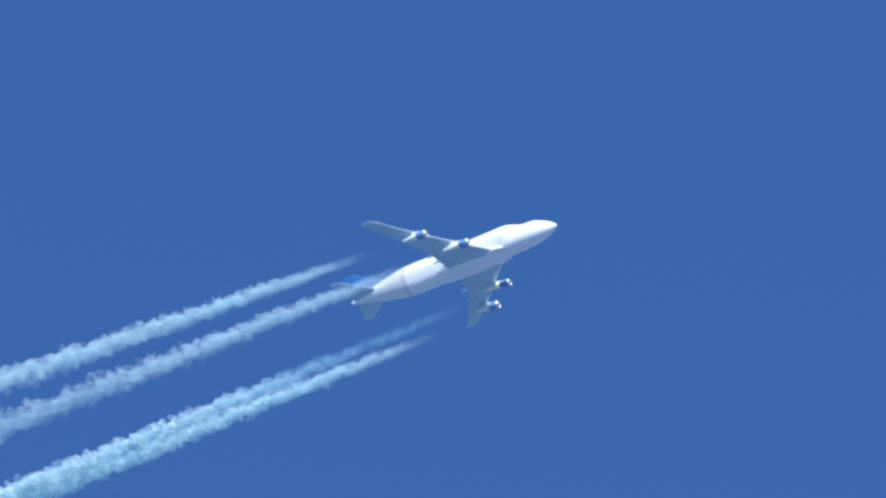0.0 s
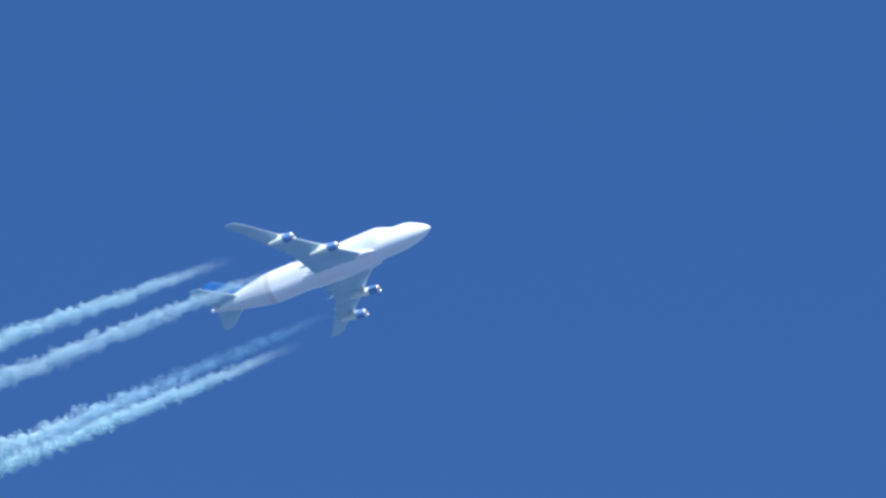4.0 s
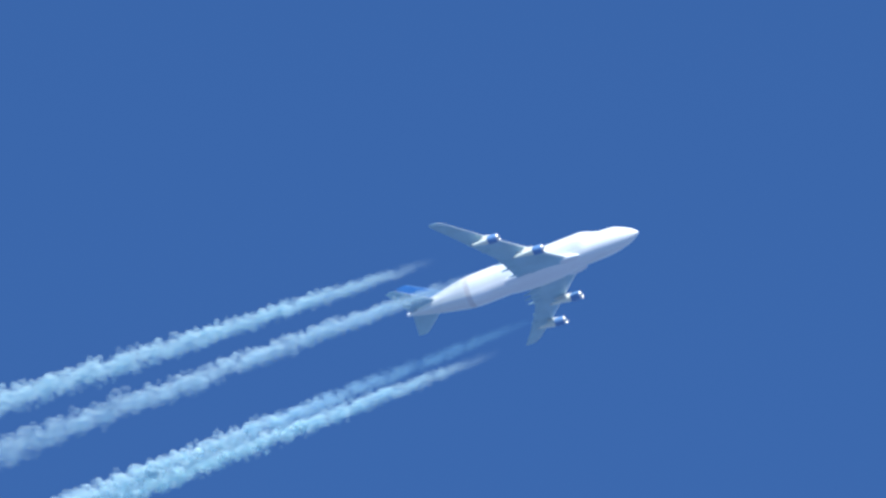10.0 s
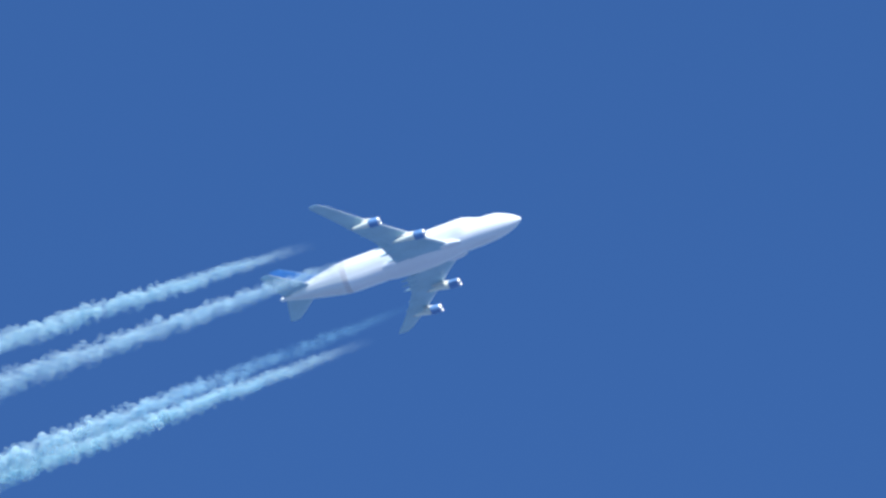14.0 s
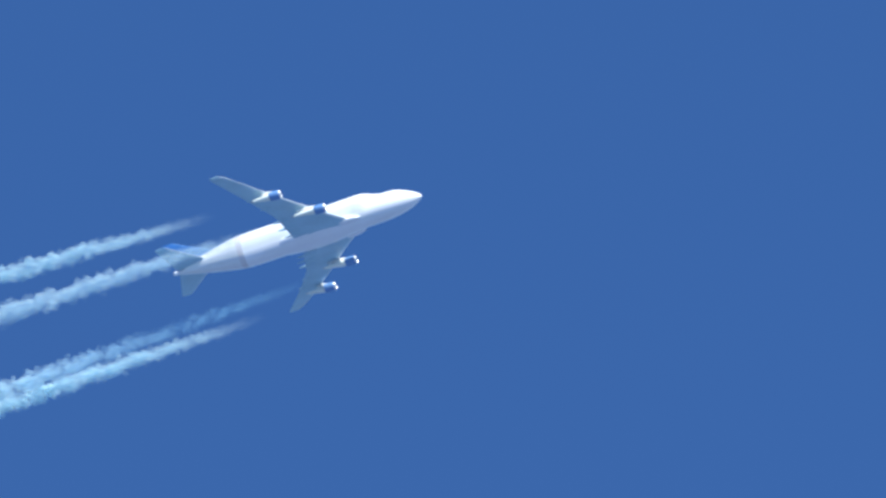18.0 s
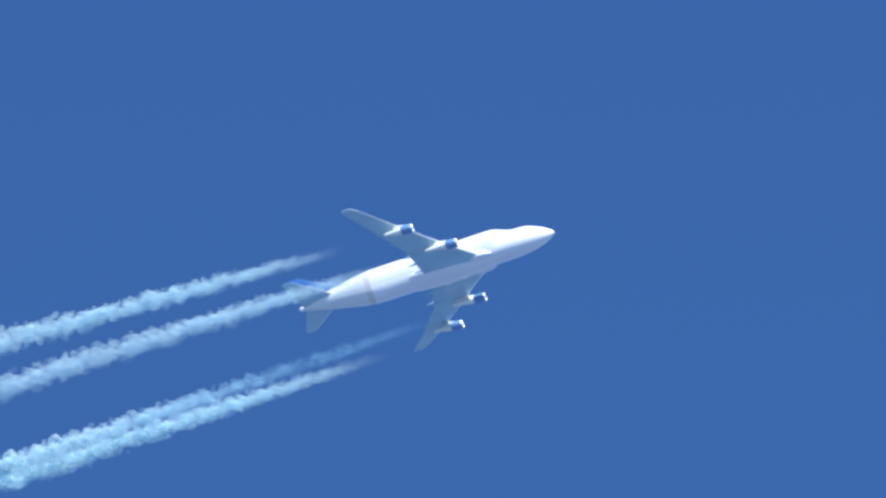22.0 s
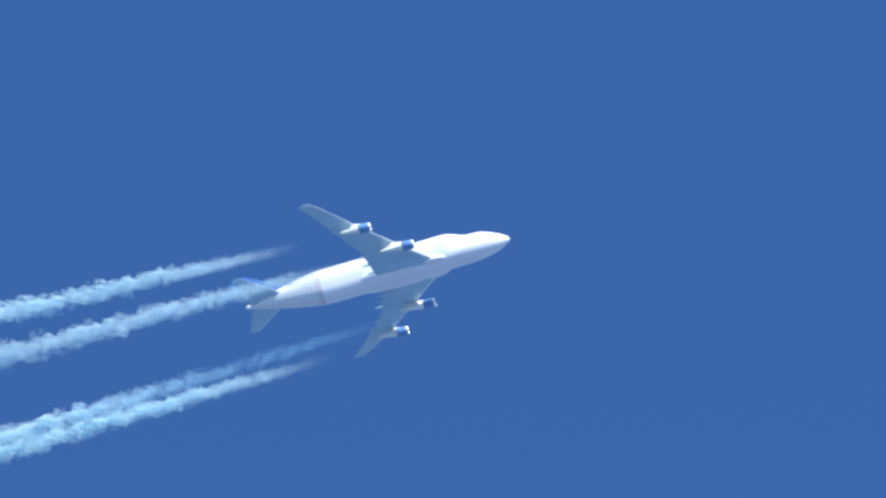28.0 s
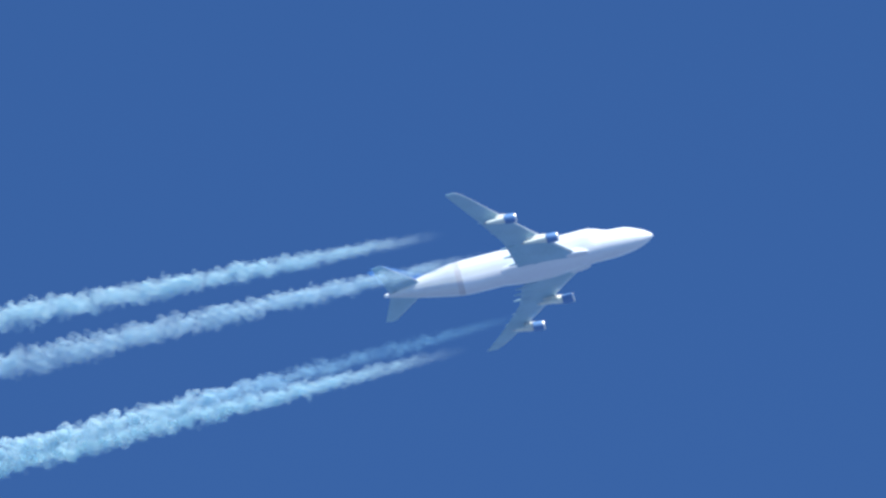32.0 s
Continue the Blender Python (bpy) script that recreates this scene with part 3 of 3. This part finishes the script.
def make_aircraft():
    plane = tagged(new("cargo_aircraft"), "white four-engined wide-bodied cargo jet with blue tail in flight", "aircraft")
    # hull: nose and main barrel, then the swinging tail behind its seam
    xs = [h[0] for h in HULL[:13]] + [-18.5] + stations(-20.0, -50.1, 2.5)
    fine = []
    for a, b in zip(xs, xs[1:]):
        fine += [a, (a + b) / 2]
    part("fuselage", loft([hull_ring(x) for x in fine + [xs[-1]]]), WHITE_HAZED, plane, "bulging white painted fuselage with raised cockpit hump")
    tail_x = stations(-51.7, -64.3, 1.1)
    part("swing_tail", loft([hull_ring(x) for x in tail_x]), TAIL_WHITE_HAZED, plane, "off-white tapering swing tail")
    part("tail_seam", loft([hull_ring(x, grow=g) for x, g in ((-50.1, 0.004), (-50.5, 0.004), (-50.9, 0.004), (-51.3, 0.004), (-51.7, 0.004))]), SEAM, plane, "dull grey band round the tail hinge line")
    # the navy comes down in a point on either side of the rear end
    aft = [(x, 52.0 - 70.0 * ease(-63.8, -68.0, x)) for x in stations(-64.32, -69.9, 0.55)]
    part("aft_section", loft([hull_ring(x, 40, 0.0, (180.0 - a, 360.0 + a)) for x, a in aft], closed=False, caps=False), TAIL_WHITE_HAZED, plane, "off-white sides and underside of the rear end")
    part("aft_top", loft([hull_ring(x, 30, 0.0, (a, 180.0 - a)) for x, a in aft], closed=False, caps=False), NAVY, plane, "dark navy rear end below the fin")
    cap = part("tail_cone", revolve([(-69.5, 0.54), (-70.0, 0.60), (-70.5, 0.50), (-70.8, 0.26), (-70.9, 0.02)], 24, 0, 1.70), WHITE_HAZED, plane, "white rounded tail cone")
    part("exhaust_port", revolve([(-70.86, 0.12), (-70.96, 0.1), (-70.96, 0.01)], 16, 0, 1.70), DARK, cap)
    # belly fairing that swells round the wing roots
    rings = []
    for i in range(25):
        t = i / 24
        x = -15.4 - 27.4 * t
        k = math.sin(math.pi * t) ** 0.55
        w, lo = 1.6 + 2.75 * k, -2.9 - 1.35 * k
        rings.append([(x, w * math.cos(a), -1.5 + (abs(lo) - 1.5) * math.sin(a) if math.sin(a) < 0 else -1.5 + 0.9 * k * math.sin(a)) for a in (2 * math.pi * j / 36 for j in range(36))])
    part("belly_fairing", loft(rings), WHITE_HAZED, plane, "white wing-body fairing")
    for side in (-1, 1):
        # rounded lobe that fairs the leading edge into the belly
        rings = []
        for i in range(17):
            t = i / 16
            x, r = -16.9 - 7.6 * t, math.sin(math.pi * min(1.0, 0.03 + 0.95 * t ** 0.8)) ** 0.75
            rings.append([(x, side * (2.75 + 0.45 * t + 0.95 * r * math.cos(a)), -2.80 + (0.95 if math.sin(a) > 0 else 0.6) * r * math.sin(a)) for a in (2 * math.pi * j / 24 for j in range(24))])
        part("wing_root_fairing", loft(rings), WHITE_HAZED, plane, "rounded white fairing ahead of the wing root")
        wing = part("wing", wing_panel(side, 2.0, 31.7, (0.06, 0.74), 1.2), WING_HAZE_BLUE, plane, "swept grey wing, the blue of the haze put into its colour")
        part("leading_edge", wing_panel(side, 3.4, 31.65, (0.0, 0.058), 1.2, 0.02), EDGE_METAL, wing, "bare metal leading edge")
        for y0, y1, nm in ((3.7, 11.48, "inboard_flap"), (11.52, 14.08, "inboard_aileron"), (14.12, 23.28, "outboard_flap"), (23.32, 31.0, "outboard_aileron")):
            part(nm, wing_panel(side, y0, y1, (0.742, 1.0), 1.5), FLAP_HAZE_BLUE, wing)
        part("wing_tip", wing_panel(side, 31.05, 31.69, (0.74, 1.0), 0.4), FLAP_HAZE_BLUE, wing)
        # canoe fairings of the flap tracks
        for y, ln, girth, past in ((4.9, 5.2, 0.33, 1.9), (7.6, 5.4, 0.35, 2.1), (10.4, 5.0, 0.32, 1.9), (16.4, 3.4, 0.24, 0.5), (20.6, 3.0, 0.22, 0.45)):
            x, ch, z, th, tw = wing_at(y)
            te = x - ch - past
            cz = z - ch * math.tan(radians(tw)) + 0.02
            prof = [(te + ln - ln * t, 0.03 + girth * math.sin(math.pi * min(1.0, t * 0.97 + 0.02)) ** 0.7) for t in (j / 12 for j in range(13))]
            part("flap_track_fairing", revolve(prof, 14, side * y, cz, caps=True, squash=0.9), FLAP_HAZE_BLUE, wing)
        make_engine(plane, side, -23.3, 12.3, -3.75, 0.36, 1.6)
        make_engine(plane, side, -32.5, 21.75, -2.2, 0.22, 0.4)
        # tailplane
        rings = [section((-58.9 - 10.4 * u, side * (0.4 + 10.4 * u), 1.50 + 0.90 * u), 10.3 - 7.4 * u, 0.10 - 0.015 * u, 0.0, (0.0, 0.72)) for u in (j / 8 for j in range(9))]
        rings.append(section((-70.0, side * 11.05, 2.43), 1.9, 0.05, 0.0, (0.0, 0.72)))
        stab = part("tailplane", loft(rings), WING_HAZE_BLUE, plane, "swept grey tailplane, the blue of the haze put into its colour")
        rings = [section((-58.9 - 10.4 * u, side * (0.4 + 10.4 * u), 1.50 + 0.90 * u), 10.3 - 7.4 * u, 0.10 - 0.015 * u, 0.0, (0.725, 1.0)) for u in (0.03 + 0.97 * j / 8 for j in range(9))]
        part("elevator", loft(rings), FLAP_HAZE_BLUE, stab)
        rings = [section((-58.88 - 10.4 * u, side * (0.4 + 10.4 * u), 1.50 + 0.90 * u), 10.34 - 7.4 * u, 0.104 - 0.015 * u, 0.0, (0.0, 0.05)) for u in (j / 8 for j in range(1, 9))]
        part("tailplane_edge", loft(rings), EDGE_METAL, stab, "bare metal leading edge")
    # fin, built as sections stacked upwards
    def fin_ring(u, cut):
        x, ch, th = -55.5 - 14.3 * u, 13.6 - 9.0 * u, 0.10 - 0.02 * u
        return [(px, pz, 3.0 + FIN_TOP * u) for px, _, pz in section((x, 0, 0), ch, th, 0.0, cut)]
    fin = part("fin", loft([fin_ring(j / 10, (0.0, 0.70)) for j in range(11)]), FIN_BLUE, plane, "blue painted tail fin")
    part("rudder", loft([fin_ring(j / 10, (0.705, 1.0)) for j in range(1, 10)]), FIN_BLUE, fin, "blue painted rudder")
    part("fin_edge", loft([fin_ring(0.04 + 0.95 * j / 10, (0.0, 0.04)) for j in range(11)]), BLUE, fin, "lighter blue leading edge")
    return plane


FIN_TOP = 9.2
aircraft = make_aircraft()

# ---- the contrails: thousands of thin puffs of ice cloud, heaped in steep spiral ribs that turn about their own line, so that the billows run backwards ----
RIBS = 5


def trail_radius(s, grow):
    return 0.50 + 1.15 * (1 - math.exp(-s / 30.0)) + grow * s


def billow(p):
    """Round heads side by side, with soft valleys between them: 1 on a head, about 0 between."""
    near = noise.voronoi(p)[0]
    d = -math.log(sum(math.exp(-7.0 * x) for x in near)) / 7.0
    return max(-0.6, 1.0 - 2.0 * max(0.0, d + 0.12) ** 1.6)


def puff_shapes(count=10):
    """Lumpy balls of 42 corners each, and the faces that they share."""
    bm = bmesh.new()
    bmesh.ops.create_icosphere(bm, subdivisions=2, radius=1.0)
    base = [v.co.copy() for v in bm.verts]
    faces = np.array([[v.index for v in f.verts] for f in bm.faces])
    bm.free()
    shapes = [np.array([tuple(c * (1 + 0.42 * noise.noise(c * 1.4 + Vector((7.7 * k, 0, 0))))) for c in base]) for k in range(count)]
    return shapes, faces


PUFFS, PUFF_FACES = puff_shapes()


def puff_cloud(name, first, reach, seed, grow, hand, inner, outer, sizes, crowd, mat):
    """Puffs between two shares of the trail's radius, sizes as shares of it, crowd: puffs for each radius of length."""
    rng = random.Random(seed * 101 + 7)
    shift = Vector((seed * 37.1, seed * 11.3, -seed * 5.7))
    parts, s, run = [], first, 0.0
    while s < reach:
        big = trail_radius(s, grow)
        # young cloud is drawn out into streaks
        long = 1.1 + 1.7 * (1 - ease(0.0, 42.0, s))
        ds = big * long / crowd * rng.uniform(0.6, 1.4)
        s, run = s + ds, run + ds / (0.95 * big)
        a = rng.uniform(0, 2 * math.pi)
        twist = hand * run * 2 * math.pi / RIBS
        rough = ease(6.0, 48.0, s)
        f = billow(Vector((0.70 * run, 0.74 * math.cos(a + twist), 0.74 * math.sin(a + twist))) + shift)
        rib = 0.5 + 0.5 * math.cos(RIBS * (a + twist) + 1.3 * noise.noise(Vector((run * 0.35, 1.7, seed * 3.1))))
        f = 0.55 * f + 0.45 * rib
        # little cloud in the valleys
        if f < 0.3 and rng.random() < 0.35 * rough:
            continue
        swell = 1 + 0.18 * noise.noise(Vector((run * 0.45, 5.5, seed * 2.3))) + 0.66 * rough * (f - 0.46)
        q = big * rng.uniform(*sizes) * (1 + 0.25 * (1 - ease(20.0, 80.0, s)))
        rho = max(0.0, big * swell * (inner + (outer - inner) * math.sqrt(rng.random())) - 0.5 * q)
        y = rho * math.cos(a) + 0.15 * big * noise.noise(Vector((s * 0.13, 3.1, seed % 10)))
        z = rho * math.sin(a) + 0.15 * big * noise.noise(Vector((s * 0.13, 9.7, seed % 10)))
        turn = Euler([rng.uniform(0, 6.28) for _ in range(3)]).to_matrix()
        shape = PUFFS[rng.randrange(len(PUFFS))] @ np.array(turn).T
        parts.append(shape * (q * long, q, q) + (-s, y, z))
    n = len(parts[0])
    faces = (PUFF_FACES[None] + n * np.arange(len(parts))[:, None, None]).reshape(-1, 3)
    me = bpy.data.meshes.new(name)
    me.from_pydata(np.concatenate(parts).tolist(), [], faces.tolist())
    me.polygons.foreach_set("use_smooth", [True] * len(me.polygons))
    me.materials.append(mat)
    return me


# engine outlet, the trail's drift per metre behind it (y, z), its sinking over time in degrees, density, where it
# forms, its dimming for the hull's shade, what is left of it far behind, growth, tint, share of its red near the
# engine, label
TRAILS = [
    ((-38.4, -21.6, -3.02), (0.023, 0.091), 0.0, 0.42, (12.0, 74.0), (1.0, 60.0, 90.0), 0.80, 0.0145, (0.65, 0.86, 0.935), 0.96, "outboard engine trail, dense and bright white"),
    ((-29.6, -12.0, -4.43), (0.036, 0.053), 0.0, 0.345, (10.0, 64.0), (1.0, 60.0, 90.0), 0.60, 0.0165, (0.625, 0.825, 0.925), 0.96, "inboard engine trail, hazier bluish white"),
    # the hull's shade on this trail is put into its density and colour
    ((-29.6, 11.9, -5.9), (0.107, 0.078), 0.75, 0.55, (2.0, 44.0), (0.09, 45.0, 122.0), 1.2, 0.0125, (0.685, 0.89, 0.965), 0.50, "inboard engine trail, painted faint and blue near the engine as in shade"),
    ((-38.4, 22.3, -3.45), (0.087, 0.077), 0.60, 0.55, (14.0, 90.0), (1.0, 60.0, 90.0), 1.2, 0.0125, (0.685, 0.90, 0.965), 0.94, "outboard engine trail, dense and bright white"),
]
# name, inner and outer share of the radius, sizes, crowd, share of the density, degrees a second
HEAPS = (("core_puffs", 0.0, 0.98, (0.30, 0.54), 13.0, 0.41, 216.0), ("edge_puffs", 0.66, 1.13, (0.15, 0.29), 23.0, 0.26, 192.0))
contrails, spinning = [], []


def make_contrail(i, start, drift, sink, dense, forms, hull_shade, thin, grow, tint, near_red, label):
    trail = tagged(new("contrail"), label, "contrail", group="contrails behind the engines", kind="stuff")
    reach = 228.0
    p0 = Vector(start)
    p1 = p0 + Vector((-1.0, *drift)) * reach
    base = Matrix.Translation(p0) @ (p0 - p1).to_track_quat("X", "Z").to_matrix().to_4x4()
    hand = 1 if start[1] < 0 else -1
    for k, (name, inner, outer, sizes, crowd, share, rate) in enumerate(HEAPS):
        mat = vapour_material("contrail_vapour", dense * share, forms, hull_shade, thin, tint, near_red)
        ob = new(name, puff_cloud(name, forms[0] * 0.7, reach, 10 * k + i + 1, grow, hand, inner, outer, sizes, crowd, mat))
        ob.parent = trail
        ob.matrix_basis = base
        spinning.append((ob, base, hand * rate))
    contrails.append((trail, p0, sink))


for i, row in enumerate(TRAILS):
    make_contrail(i, *row)


# ---- the cable close before the camera ----
def make_cable():
    on = Vector((-0.958, 3.261, 4.412))
    way = Vector((-0.1249, -0.6816, 0.7211)).normalized()
    low, high = on - way * (on.z / way.z), on + way * 9.0
    cable = tagged(new("guy_cable"), "thin dark taut cable slanting up from a ground anchor", "cable")
    cable.location = low
    side = way.cross(Vector((1, 0, 0))).normalized()
    other = way.cross(side)
    length = (high - low).length
    for s in range(3):
        rings = []
        for k in range(241):
            d = length * k / 240
            a = 2 * math.pi * (d / 0.9 + s / 3)
            c = way * d + (side * math.cos(a) + other * math.sin(a)) * 0.0046
            rings.append([c + (side * math.cos(b) + other * math.sin(b)) * 0.0050 for b in (2 * math.pi * j / 7 for j in range(7))])
        part("strand", loft(rings), CABLE, cable)
    rod = [[(0.014 * math.cos(b), 0.014 * math.sin(b), z) for b in (2 * math.pi * j / 10 for j in range(10))] for z in (-0.3, 0.04)]
    part("anchor_rod", loft(rod), GALV, cable, "galvanised ground anchor rod")


make_cable()


# ---- what moves ----
# seconds, the turn of the aircraft about the world's x, y and z in degrees, its distance as a share of the straight course's
COURSE = [(0, 1.35, -0.2, -0.34, 1.0235), (0.5, 1.25, -0.15, -0.34, 1.0160), (1.5, 1.08, -0.1, -0.36, 1.0115), (2.0, 1.0, -0.05, -0.37, 1.0020), (2.5, 0.98, 0.0, -0.38, 0.9885),
          (4.5, 1.0, 0.1, -0.4, 0.9895), (7.5, 1.05, 0.4, -0.38, 0.9870), (9.0, 1.05, 0.48, -0.36, 0.9920), (12.5, 1.15, 0.58, -0.2, 0.9895), (16.0, 1.3, 0.6, 0.0, 0.9885),
          (18.5, 1.1, 0.1, 0.08, 0.9940), (20.5, 1.15, 0.06, -0.05, 0.9935), (22.5, 0.75, 0.14, -0.2, 0.9920), (24.5, 0.4, 0.12, -0.15, 0.9945), (26.5, 0.3, 0.1, -0.18, 0.9930),
          (29.0, 0.15, -0.5, 0.0, 1.0), (32.0, 0.1, -0.55, -0.05, 0.9990)]


def course(t):
    for (ta, *va), (tb, *vb) in zip(COURSE, COURSE[1:]):
        if t <= tb:
            u = ease(ta, tb, t)
            return [a + (b - a) * u for a, b in zip(va, vb)]


def motions():
    eye, flight, wake = Vector((0.0, 0.0, 1.6)), [], []
    for k in range(65):
        t = k / 2
        wx, wy, wz, far = course(t)
        place = eye + (Vector((-2285.54 + 50.697 * t, 3031.26, 2686.80)) - eye) * far
        steady = pose(0, 0, 0, -0.242, -5.315, 7.159)
        flight.append((t, Matrix.Translation(place) @ pose(0, 0, 0, wx, wy, wz) @ steady))
        wake.append((t, Matrix.Translation(place) @ steady))
    walk(aircraft, flight)
    for trail, p0, sink in contrails:
        to, back = Matrix.Translation(p0), Matrix.Translation(-p0)
        walk(trail, [(t, m @ to @ pose(0, 0, 0, 0, sink * (1 - t / 16.0 - 0.35 * max(0.0, 1 - t / 7.0)) - 0.62 * max(0.0, 1 - t / 11.0)) @ back) for t, m in wake])
    for ob, base, rate in spinning:
        walk(ob, [(0.32 * k, base @ pose(0, 0, 0, rate * 0.32 * k)) for k in range(101)])


motions()
